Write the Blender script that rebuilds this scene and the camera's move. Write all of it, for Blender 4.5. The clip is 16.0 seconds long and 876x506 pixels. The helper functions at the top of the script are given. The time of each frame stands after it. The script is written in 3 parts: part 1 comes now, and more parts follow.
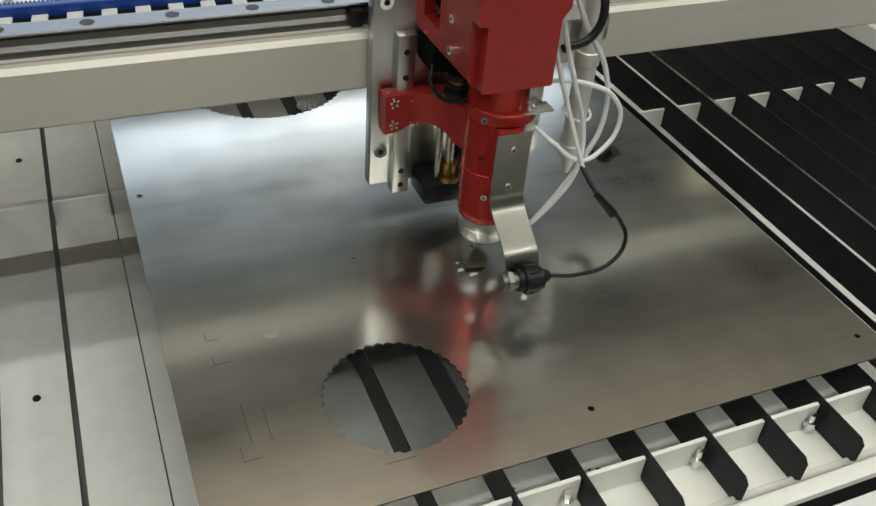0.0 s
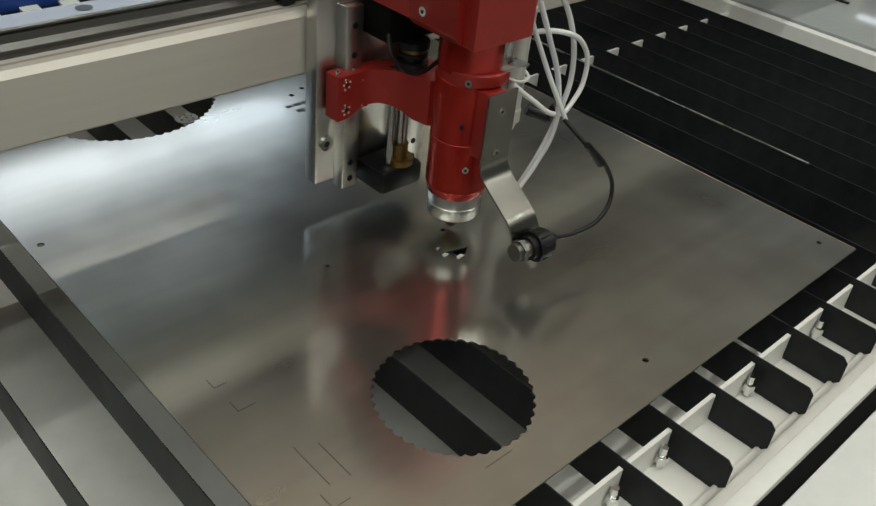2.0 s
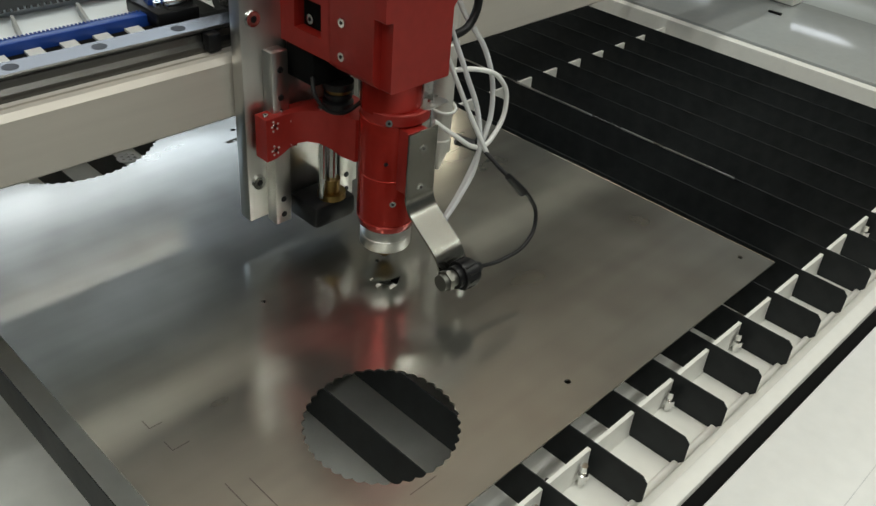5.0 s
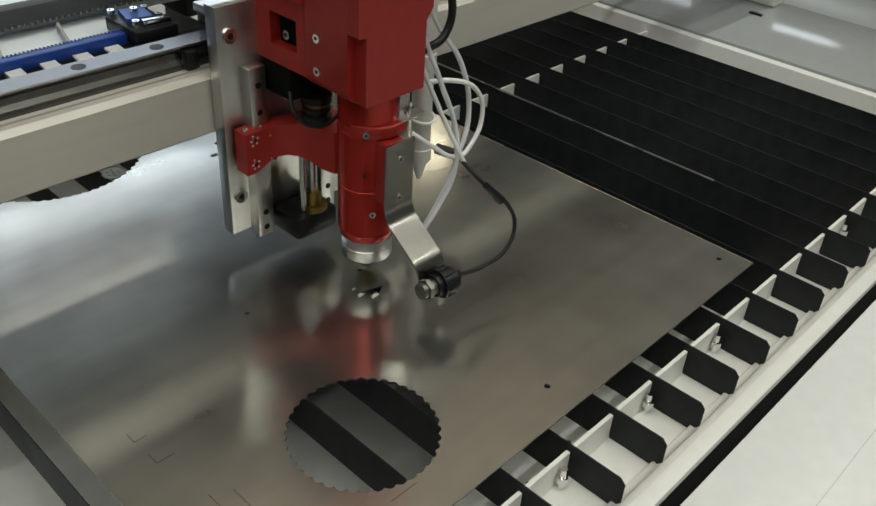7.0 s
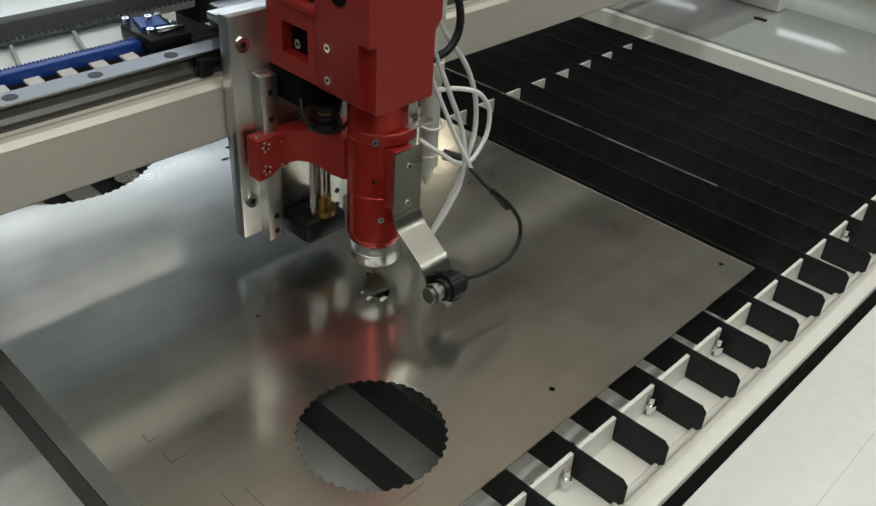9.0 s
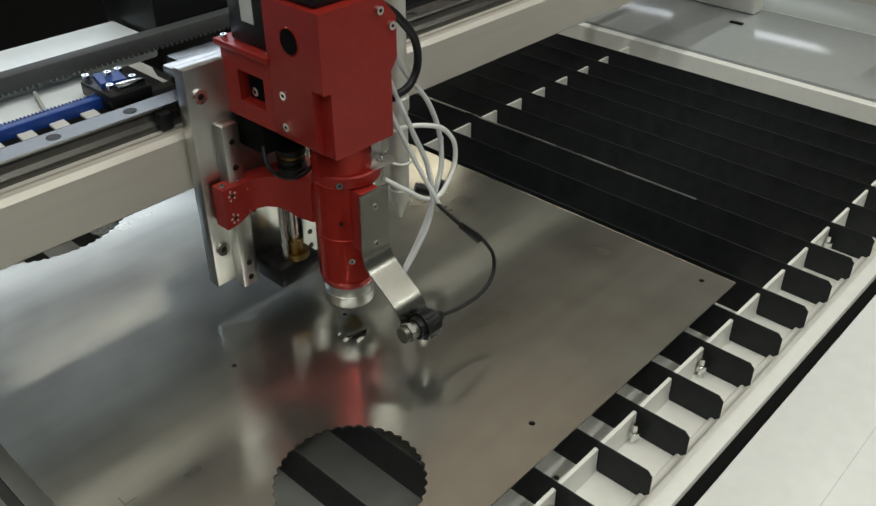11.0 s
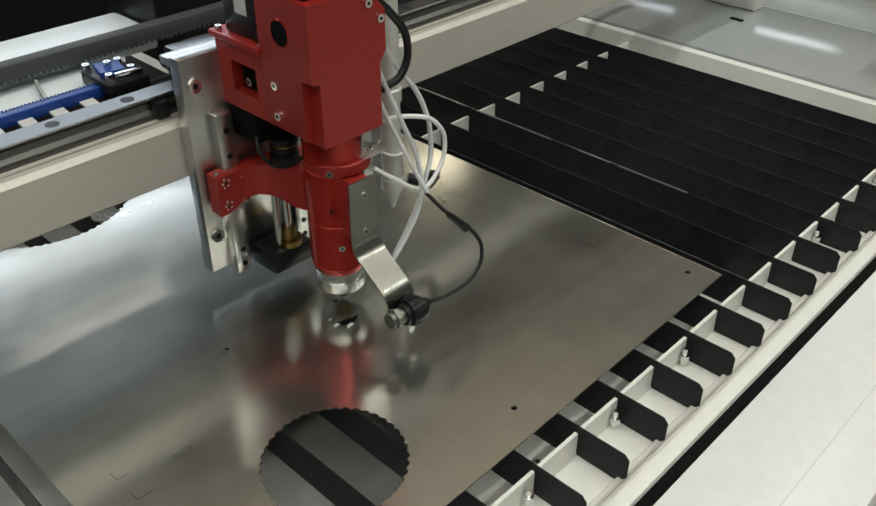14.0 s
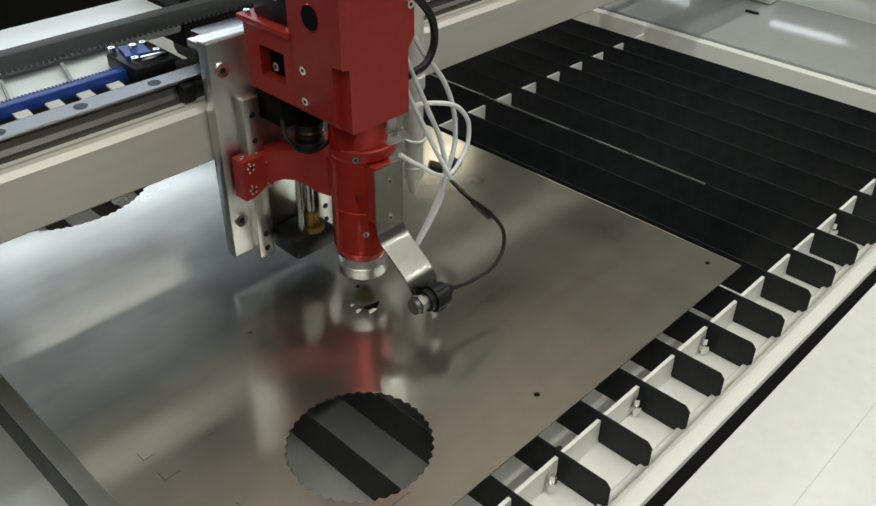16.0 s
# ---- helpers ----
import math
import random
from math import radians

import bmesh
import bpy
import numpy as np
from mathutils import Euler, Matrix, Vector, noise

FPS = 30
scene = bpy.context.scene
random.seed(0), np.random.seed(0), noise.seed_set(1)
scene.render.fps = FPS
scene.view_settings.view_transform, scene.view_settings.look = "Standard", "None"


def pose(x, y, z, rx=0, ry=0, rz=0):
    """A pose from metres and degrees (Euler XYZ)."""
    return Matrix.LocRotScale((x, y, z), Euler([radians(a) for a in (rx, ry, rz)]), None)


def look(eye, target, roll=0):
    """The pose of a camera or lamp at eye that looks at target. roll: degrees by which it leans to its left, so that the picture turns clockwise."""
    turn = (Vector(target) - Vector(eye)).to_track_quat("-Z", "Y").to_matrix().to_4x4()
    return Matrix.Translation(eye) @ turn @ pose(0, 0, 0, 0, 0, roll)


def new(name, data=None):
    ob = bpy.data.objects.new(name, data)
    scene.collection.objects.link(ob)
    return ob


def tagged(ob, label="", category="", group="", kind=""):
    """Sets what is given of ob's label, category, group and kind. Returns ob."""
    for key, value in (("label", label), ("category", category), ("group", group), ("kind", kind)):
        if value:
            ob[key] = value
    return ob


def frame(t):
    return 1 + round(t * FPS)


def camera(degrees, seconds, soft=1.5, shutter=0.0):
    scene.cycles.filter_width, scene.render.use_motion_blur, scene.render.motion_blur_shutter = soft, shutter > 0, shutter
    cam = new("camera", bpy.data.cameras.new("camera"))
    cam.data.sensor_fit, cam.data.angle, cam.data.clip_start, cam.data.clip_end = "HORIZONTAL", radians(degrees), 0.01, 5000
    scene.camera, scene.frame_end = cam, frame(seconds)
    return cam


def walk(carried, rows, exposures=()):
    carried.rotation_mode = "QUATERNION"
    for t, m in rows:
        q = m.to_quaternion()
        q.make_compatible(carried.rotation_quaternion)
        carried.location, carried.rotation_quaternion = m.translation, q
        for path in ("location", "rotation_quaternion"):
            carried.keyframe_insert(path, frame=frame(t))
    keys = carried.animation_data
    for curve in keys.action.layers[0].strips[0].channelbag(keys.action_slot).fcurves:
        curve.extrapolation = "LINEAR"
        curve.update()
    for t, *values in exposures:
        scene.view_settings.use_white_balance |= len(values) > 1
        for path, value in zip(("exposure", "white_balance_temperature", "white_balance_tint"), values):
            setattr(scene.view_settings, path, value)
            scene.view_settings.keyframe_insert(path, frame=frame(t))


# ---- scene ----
cam = camera(53.0, 16.0)

PATH = [
    (0, (-0.254, -0.284, 0.454), (0.422, 1.138, -0.779), 5.1),
    (0.5, (-0.245, -0.189, 0.418), (0.565, 1.134, -0.845), 5.5),
    (1, (-0.306, -0.152, 0.36), (0.723, 1.043, -0.871), 6.4),
    (1.5, (-0.387, -0.163, 0.373), (0.759, 0.968, -0.813), 6.5),
    (2, (-0.394, -0.157, 0.38), (0.796, 0.972, -0.764), 6.4),
    (2.5, (-0.392, -0.159, 0.387), (0.812, 0.963, -0.75), 6.3),
    (3, (-0.386, -0.164, 0.397), (0.823, 0.948, -0.744), 6.2),
    (3.5, (-0.388, -0.161, 0.401), (0.824, 0.947, -0.74), 6.2),
    (4, (-0.383, -0.171, 0.412), (0.834, 0.935, -0.726), 5.6),
    (6.5, (-0.373, -0.197, 0.415), (0.867, 0.898, -0.71), 4.7),
    (7, (-0.371, -0.201, 0.423), (0.863, 0.901, -0.702), 3.9),
    (7.5, (-0.376, -0.2, 0.428), (0.86, 0.896, -0.699), 4.3),
    (8, (-0.381, -0.204, 0.431), (0.859, 0.893, -0.692), 4.5),
    (8.5, (-0.38, -0.205, 0.433), (0.856, 0.896, -0.69), 4.4),
    (10.8, (-0.36, -0.207, 0.444), (0.845, 0.934, -0.672), 0.8),
    (11, (-0.349, -0.214, 0.449), (0.873, 0.916, -0.658), -0.0),
    (11.5, (-0.336, -0.235, 0.461), (0.93, 0.855, -0.638), -0.9),
    (12, (-0.326, -0.254, 0.464), (0.944, 0.829, -0.638), -1.6),
    (12.5, (-0.338, -0.255, 0.463), (0.907, 0.848, -0.649), -1.1),
    (13, (-0.344, -0.25, 0.464), (0.868, 0.887, -0.648), -0.5),
    (13.5, (-0.347, -0.246, 0.456), (0.856, 0.9, -0.656), 0.0),
    (14, (-0.348, -0.239, 0.453), (0.852, 0.908, -0.663), 0.1),
    (14.5, (-0.351, -0.235, 0.446), (0.846, 0.912, -0.673), 0.4),
    (15, (-0.358, -0.235, 0.447), (0.828, 0.916, -0.68), 0.4),
    (15.5, (-0.359, -0.235, 0.452), (0.828, 0.911, -0.679), 0.5),
    (16, (-0.364, -0.229, 0.451), (0.828, 0.911, -0.68), 0.8),
]
walk(cam, [(t, look(eye, aim, roll)) for t, eye, aim, roll in PATH],
     [(0, 0.04), (1, 0.0), (2.5, -0.22), (3.2, -0.22), (4, -0.06), (6.5, -0.2), (8.5, -0.2), (11, -0.18), (12.5, -0.03), (16, 0)])

# ---- light ----
scene.view_settings.exposure = 0.0
world = bpy.data.worlds.new("World")
scene.world = world
world.use_nodes = True
wn = world.node_tree
sky = wn.nodes.new("ShaderNodeTexSky")
sky.sky_type = "NISHITA"
sky.sun_disc = False
sky.sun_elevation, sky.sun_rotation = radians(40), radians(20)
wn.nodes["Background"].inputs["Strength"].default_value = 0.12
wn.links.new(sky.outputs[0], wn.nodes["Background"].inputs["Color"])

HALL = (-5.0, 7.0, -5.0, 4.5)      # x0, x1, y0, y1 of the workshop
FLOOR, CEIL = -0.85, 4.2


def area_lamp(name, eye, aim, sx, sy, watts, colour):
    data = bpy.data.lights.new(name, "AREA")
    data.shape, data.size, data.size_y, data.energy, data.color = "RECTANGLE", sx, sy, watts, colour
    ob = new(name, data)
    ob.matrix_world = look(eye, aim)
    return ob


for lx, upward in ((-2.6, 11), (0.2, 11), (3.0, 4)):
    for ly, watts in ((-2.6, 38), (-1.0, 15), (0.15, 24)):
        area_lamp("tube_light", (lx, ly, 3.6), (lx, ly, 0), 2.2, 0.16, watts, (0.965, 1.0, 0.92))
    # Added upward fill, no fixture known: brightens the ceiling that the sheet reflects.
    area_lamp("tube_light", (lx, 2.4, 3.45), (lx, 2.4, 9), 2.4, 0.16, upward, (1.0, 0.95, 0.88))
area_lamp("tube_light", (1.45, 4.2, 2.98), (1.45, 0, 0.4), 1.3, 0.08, 1.1, (1.0, 0.95, 0.84))
area_lamp("window_light", (0.0, HALL[3] - 0.05, 1.99), (0.0, 0, 3.1), 6.0, 1.32, 54, (0.71, 0.87, 1.0))
area_lamp("window_light", (4.5, HALL[3] - 0.05, 3.0), (2.0, 0, 0.0), 0.5, 0.42, 3.4, (1.0, 0.88, 0.66))
# Added east panels: their reflections stand in for light patches on the side deck.
for wy, wz, sx, sy, watts in ((2.5, 2.42, 1.5, 0.42, 7), (3.92, 2.42, 0.9, 0.4, 4), (2.4, 2.12, 1.1, 0.11, 1.3)):
    area_lamp("window_light", (HALL[1] - 0.03, wy, wz), (0, wy, wz), sx, sy, watts, (0.93, 0.97, 1.0))


# ---- materials ----
def material(name, base, rough=0.5, metal=0.0, vary=0.12, grain=60.0, bump=0.1, big=4.0, rough_vary=0.08,
             stretch=(1, 1, 1), coat=0.0, spec=0.5):
    """A painted or metal surface: two scales of noise in colour, gloss and relief, in metres."""
    m = bpy.data.materials.new(name)
    m.use_nodes = True
    n, l = m.node_tree.nodes, m.node_tree.links
    b = n["Principled BSDF"]
    tc, mp = n.new("ShaderNodeTexCoord"), n.new("ShaderNodeMapping")
    mp.inputs["Scale"].default_value = stretch
    l.new(tc.outputs["Object"], mp.inputs["Vector"])
    fine, wide = n.new("ShaderNodeTexNoise"), n.new("ShaderNodeTexNoise")
    fine.inputs["Scale"].default_value, fine.inputs["Detail"].default_value = grain, 6
    wide.inputs["Scale"].default_value, wide.inputs["Detail"].default_value = big, 4
    for t in (fine, wide):
        l.new(mp.outputs["Vector"], t.inputs["Vector"])
    add = n.new("ShaderNodeMath")
    add.operation = "ADD"
    l.new(fine.outputs["Fac"], add.inputs[0])
    l.new(wide.outputs["Fac"], add.inputs[1])
    rng = n.new("ShaderNodeMapRange")
    rng.inputs["From Min"].default_value, rng.inputs["From Max"].default_value = 0.6, 1.4
    rng.inputs["To Min"].default_value, rng.inputs["To Max"].default_value = 1 - vary, 1 + vary
    l.new(add.outputs[0], rng.inputs["Value"])
    mul = n.new("ShaderNodeMix")
    mul.data_type, mul.blend_type = "RGBA", "MULTIPLY"
    mul.inputs["Factor"].default_value = 1
    mul.inputs["A"].default_value = (*base, 1)
    l.new(rng.outputs["Result"], mul.inputs["B"])
    l.new(mul.outputs["Result"], b.inputs["Base Color"])
    rr = n.new("ShaderNodeMapRange")
    rr.inputs["From Min"].default_value, rr.inputs["From Max"].default_value = 0.3, 0.7
    rr.inputs["To Min"].default_value, rr.inputs["To Max"].default_value = max(rough - rough_vary, 0.02), min(rough + rough_vary, 1)
    l.new(wide.outputs["Fac"], rr.inputs["Value"])
    l.new(rr.outputs["Result"], b.inputs["Roughness"])
    b.inputs["Metallic"].default_value = metal
    b.inputs["Coat Weight"].default_value = coat
    b.inputs["Specular IOR Level"].default_value = spec
    if bump:
        bp = n.new("ShaderNodeBump")
        bp.inputs["Strength"].default_value, bp.inputs["Distance"].default_value = bump, 0.001
        l.new(fine.outputs["Fac"], bp.inputs["Height"])
        l.new(bp.outputs["Normal"], b.inputs["Normal"])
    return m


def sheet_metal():
    """Rolled stainless sheet: soft cloudy gloss, wiped smears and a slight waviness."""
    m = material("stainless_sheet", (0.50, 0.505, 0.465), 0.25, 1.0, 0.05, 7, 0.0, 3, 0.05, (0.45, 1, 1))
    n, l = m.node_tree.nodes, m.node_tree.links
    b = n["Principled BSDF"]
    tc = n.new("ShaderNodeTexCoord")
    smudge, streak = n.new("ShaderNodeTexNoise"), n.new("ShaderNodeTexNoise")
    smudge.inputs["Scale"].default_value, smudge.inputs["Detail"].default_value = 11, 2
    streak.inputs["Scale"].default_value, streak.inputs["Detail"].default_value = 40, 2
    squash = n.new("ShaderNodeMapping")
    squash.inputs["Scale"].default_value = (0.07, 1, 1)
    squash.inputs["Rotation"].default_value = (0, 0, radians(8))
    l.new(tc.outputs["Object"], smudge.inputs["Vector"])
    l.new(tc.outputs["Object"], squash.inputs["Vector"])
    l.new(squash.outputs["Vector"], streak.inputs["Vector"])
    both = n.new("ShaderNodeMath")
    both.operation = "MULTIPLY_ADD"
    both.inputs[1].default_value = 0.35
    l.new(streak.outputs["Fac"], both.inputs[0])
    l.new(smudge.outputs["Fac"], both.inputs[2])
    gloss = n.new("ShaderNodeMapRange")
    gloss.inputs["From Min"].default_value, gloss.inputs["From Max"].default_value = 0.2, 1.2
    gloss.inputs["To Min"].default_value, gloss.inputs["To Max"].default_value = 0.08, 0.22
    l.new(both.outputs[0], gloss.inputs["Value"])
    l.new(gloss.outputs["Result"], b.inputs["Roughness"])
    wave, fine = n.new("ShaderNodeTexNoise"), n.new("ShaderNodeTexNoise")
    wave.inputs["Scale"].default_value, wave.inputs["Detail"].default_value = 5, 1
    fine.inputs["Scale"].default_value, fine.inputs["Detail"].default_value = 16, 1
    drawn = n.new("ShaderNodeMapping")
    drawn.inputs["Scale"].default_value = (0.4, 1, 1)
    l.new(tc.outputs["Object"], drawn.inputs["Vector"])
    for t in (wave, fine):
        l.new(drawn.outputs["Vector"], t.inputs["Vector"])
    b1, b2 = n.new("ShaderNodeBump"), n.new("ShaderNodeBump")
    b1.inputs["Strength"].default_value, b1.inputs["Distance"].default_value = 0.3, 0.001
    b2.inputs["Strength"].default_value, b2.inputs["Distance"].default_value = 0.05, 0.0002
    l.new(wave.outputs["Fac"], b1.inputs["Height"])
    l.new(fine.outputs["Fac"], b2.inputs["Height"])
    l.new(b1.outputs["Normal"], b2.inputs["Normal"])
    l.new(b2.outputs["Normal"], b.inputs["Normal"])
    haze, mix = n.new("ShaderNodeBsdfPrincipled"), n.new("ShaderNodeMixShader")
    haze.inputs["Metallic"].default_value, haze.inputs["Roughness"].default_value = 1.0, 0.38
    l.new(b.inputs["Base Color"].links[0].from_socket, haze.inputs["Base Color"])
    l.new(b2.outputs["Normal"], haze.inputs["Normal"])
    share = n.new("ShaderNodeMapRange")
    share.inputs["From Min"].default_value, share.inputs["From Max"].default_value = 0.35, 1.0
    share.inputs["To Min"].default_value, share.inputs["To Max"].default_value = 0.20, 0.46
    l.new(both.outputs[0], share.inputs["Value"])
    l.new(share.outputs["Result"], mix.inputs["Fac"])
    l.new(b.outputs[0], mix.inputs[1])
    l.new(haze.outputs[0], mix.inputs[2])
    l.new(mix.outputs[0], n["Material Output"].inputs["Surface"])
    return m


def glass_like(name, tint, rough):
    m = bpy.data.materials.new(name)
    m.use_nodes = True
    b = m.node_tree.nodes["Principled BSDF"]
    b.inputs["Base Color"].default_value = (*tint, 1)
    b.inputs["Roughness"].default_value = rough
    b.inputs["Transmission Weight"].default_value = 0.55
    b.inputs["IOR"].default_value = 1.35
    return m


STEEL = sheet_metal()
WHITE = material("white_paint", (0.80, 0.79, 0.75), 0.38, 0, 0.05, 90, 0.12, 3, 0.06)
DECK = material("glossy_white_paint", (0.78, 0.78, 0.76), 0.28, 0, 0.05, 80, 0.06, 2.5, 0.06)
# Side ledge paint is greyed: the shade lying on it is in this colour.
SHADEDSIDE = material("side_paint_greyed_by_shade", (0.34, 0.355, 0.35), 0.15, 0, 0.05, 80, 0.03, 2.5, 0.03)
# White paint tinted blue: the window light on guard and duct is in the colour.
WINDOWLITWHITE = material("window_lit_white_paint", (0.78, 0.83, 0.87), 0.35, 0, 0.04, 80, 0.05, 3, 0.05)
TRAY = material("tray_paint", (0.77, 0.77, 0.74), 0.22, 0, 0.07, 60, 0.1, 4, 0.08)
BLACKBLADE = material("black_blade_steel", (0.017, 0.0192, 0.0205), 0.45, 0.0, 0.5, 70, 0.2, 9, 0.1, spec=0.2)
BRIGHTEDGE = material("worn_blade_edge", (0.55, 0.55, 0.53), 0.3, 1.0, 0.2, 120, 0.2, 20)
BEAM = material("anodised_beam", (0.62, 0.58, 0.525), 0.36, 0.25, 0.06, 140, 0.08, 6, 0.06, (0.05, 1, 1))
ALU = material("machined_aluminium", (0.60, 0.59, 0.57), 0.3, 1.0, 0.08, 160, 0.1, 8, 0.06, (1, 1, 0.06))
RAILSTEEL = material("ground_rail_steel", (0.12, 0.118, 0.115), 0.26, 0.9, 0.08, 120, 0.06, 7, 0.08, (0.05, 1, 1))
CHROME = material("bright_steel", (0.72, 0.72, 0.71), 0.14, 1.0, 0.05, 80, 0.0, 10, 0.04)
BRACKET = material("bracket_steel", (0.32, 0.31, 0.28), 0.24, 1.0, 0.07, 240, 0.06, 9, 0.05, (0.06, 1, 1))
BRUSHED = material("brushed_steel", (0.21, 0.207, 0.19), 0.38, 1.0, 0.07, 240, 0.12, 9, 0.05, (0.06, 1, 1))
RED = material("red_anodised", (0.34, 0.021, 0.015), 0.38, 0.2, 0.12, 130, 0.12, 12, 0.07)
REDGLOSS = material("red_anodised_tube", (0.42, 0.022, 0.014), 0.2, 0.45, 0.1, 130, 0.08, 12, 0.06)
BLACK = material("black_plastic", (0.009, 0.009, 0.010), 0.36, 0, 0.2, 90, 0.15, 12, spec=0.3)
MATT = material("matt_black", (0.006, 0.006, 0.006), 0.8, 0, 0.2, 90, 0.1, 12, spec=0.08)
RUBBER = material("dark_belt", (0.055, 0.057, 0.06), 0.6, 0, 0.15, 160, 0.3, 8)
BLUE = material("blue_cover", (0.012, 0.05, 0.26), 0.4, 0, 0.15, 90, 0.15, 8)
DUCTRIB = material("grey_rib", (0.36, 0.37, 0.37), 0.5, 0, 0.1, 90, 0.1, 12)
CHAIN = material("grey_chain", (0.60, 0.61, 0.60), 0.45, 0, 0.12, 90, 0.1, 12)
BRASS = material("brass", (0.26, 0.17, 0.06), 0.38, 1, 0.15, 120, 0.1, 20)
PALE = material("pale_satin_metal", (0.60, 0.59, 0.55), 0.36, 0.25, 0.08, 120, 0.1, 10, 0.06)
CHIPPED = material("bare_chipped_metal", (0.70, 0.68, 0.64), 0.35, 0.3, 0.2, 300, 0.1, 40)
HOSE = glass_like("clear_hose", (0.90, 0.91, 0.92), 0.16)
WHITEHOSE = material("white_hose", (0.78, 0.78, 0.76), 0.3, 0, 0.05, 120, 0.0, 10)
PURPLE = material("purple_fitting", (0.08, 0.06, 0.35), 0.4, 0, 0.1, 100, 0.0, 10)
INK = material("burnt_mark", (0.05, 0.045, 0.04), 0.6, 0, 0.3, 300, 0.1, 40)
CONCRETE = material("concrete_floor", (0.42, 0.405, 0.37), 0.5, 0, 0.2, 30, 0.2, 0.8)
PLASTER = material("hall_plaster", (0.17, 0.185, 0.185), 0.8, 0, 0.08, 20, 0.1, 0.6)
SPECKLED = material("dark_speckle", (0.09, 0.085, 0.08), 0.6, 0, 0.6, 400, 0.2, 60)
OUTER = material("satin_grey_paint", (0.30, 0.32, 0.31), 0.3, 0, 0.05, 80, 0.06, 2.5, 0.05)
DARKSTEEL = material("dark_painted_steel", (0.02, 0.024, 0.026), 0.6, 0, 0.2, 30, 0.1, 2)
CEILING = material("hall_ceiling", (0.80, 0.65, 0.51), 0.8, 0, 0.1, 10, 0.1, 0.5)


# ---- mesh helpers: millimetres in, metres out ----
MM = 0.001


def box(bm, x0, x1, y0, y1, z0, z1, bevel=0.0, segments=2):
    m = Matrix.Translation(((x0 + x1) / 2 * MM, (y0 + y1) / 2 * MM, (z0 + z1) / 2 * MM)) @ Matrix.Diagonal(
        ((x1 - x0) * MM, (y1 - y0) * MM, (z1 - z0) * MM, 1))
    made = bmesh.ops.create_cube(bm, size=1, matrix=m)["verts"]
    if bevel:
        edges = {e for v in made for e in v.link_edges}
        bmesh.ops.bevel(bm, geom=list(edges), offset=bevel * MM, segments=segments, profile=0.5, affect="EDGES")
    return bm


def rod(bm, a, b, r0, r1=None, sides=24):
    """A round bar or cone from a to b."""
    a, b = Vector(a) * MM, Vector(b) * MM
    d = b - a
    m = Matrix.Translation((a + b) / 2) @ d.to_track_quat("Z", "Y").to_matrix().to_4x4()
    bmesh.ops.create_cone(bm, cap_ends=True, segments=sides, radius1=r0 * MM, radius2=(r0 if r1 is None else r1) * MM,
                          depth=d.length, matrix=m)
    return bm


def lathe(bm, centre, profile, sides=40):
    """A turned part round a vertical axis; profile: (radius, height) from top to bottom."""
    cx, cy = centre
    rings = []
    for r, z in profile:
        rings.append([bm.verts.new(((cx + r * math.cos(2 * math.pi * i / sides)) * MM,
                                    (cy + r * math.sin(2 * math.pi * i / sides)) * MM, z * MM)) for i in range(sides)])
    for p, q in zip(rings, rings[1:]):
        for i in range(sides):
            j = (i + 1) % sides
            bm.faces.new((p[i], q[i], q[j], p[j]))
    bm.faces.new(rings[0])
    bm.faces.new(rings[-1][::-1])
    return bm


def prism(bm, outline, z0, z1, axis="z"):
    """An outline in the plane across the axis, drawn out from z0 to z1."""
    def at(u, v, w):
        return {"z": (u, v, w), "x": (w, u, v), "y": (u, w, v)}[axis]
    lo = [bm.verts.new(Vector(at(u, v, z0)) * MM) for u, v in outline]
    hi = [bm.verts.new(Vector(at(u, v, z1)) * MM) for u, v in outline]
    k = len(outline)
    bm.faces.new(lo[::-1])
    bm.faces.new(hi)
    for i in range(k):
        bm.faces.new((lo[i], lo[(i + 1) % k], hi[(i + 1) % k], hi[i]))
    bmesh.ops.recalc_face_normals(bm, faces=bm.faces)
    return bm


def sheet_with_holes(bm, outer, holes, z0, z1):
    """A flat plate with openings."""
    edges = []
    for loop in (outer, *holes):
        vs = [bm.verts.new((x * MM, y * MM, z1 * MM)) for x, y in loop]
        edges += [bm.edges.new((vs[i], vs[(i + 1) % len(vs)])) for i in range(len(vs))]
    bmesh.ops.triangle_fill(bm, use_beauty=True, use_dissolve=False, edges=edges, normal=(0, 0, 1))
    top = list(bm.faces)
    out = bmesh.ops.extrude_face_region(bm, geom=top)
    for v in [g for g in out["geom"] if isinstance(g, bmesh.types.BMVert)]:
        v.co.z = z0 * MM
    bmesh.ops.recalc_face_normals(bm, faces=bm.faces)
    return bm


def mesh_of(name, bm, mat, smooth=35):
    me = bpy.data.meshes.new(name)
    bm.to_mesh(me)
    bm.free()
    me.materials.append(mat)
    if smooth:
        for p in me.polygons:
            p.use_smooth = True
        me.set_sharp_from_angle(angle=radians(smooth))
    return me


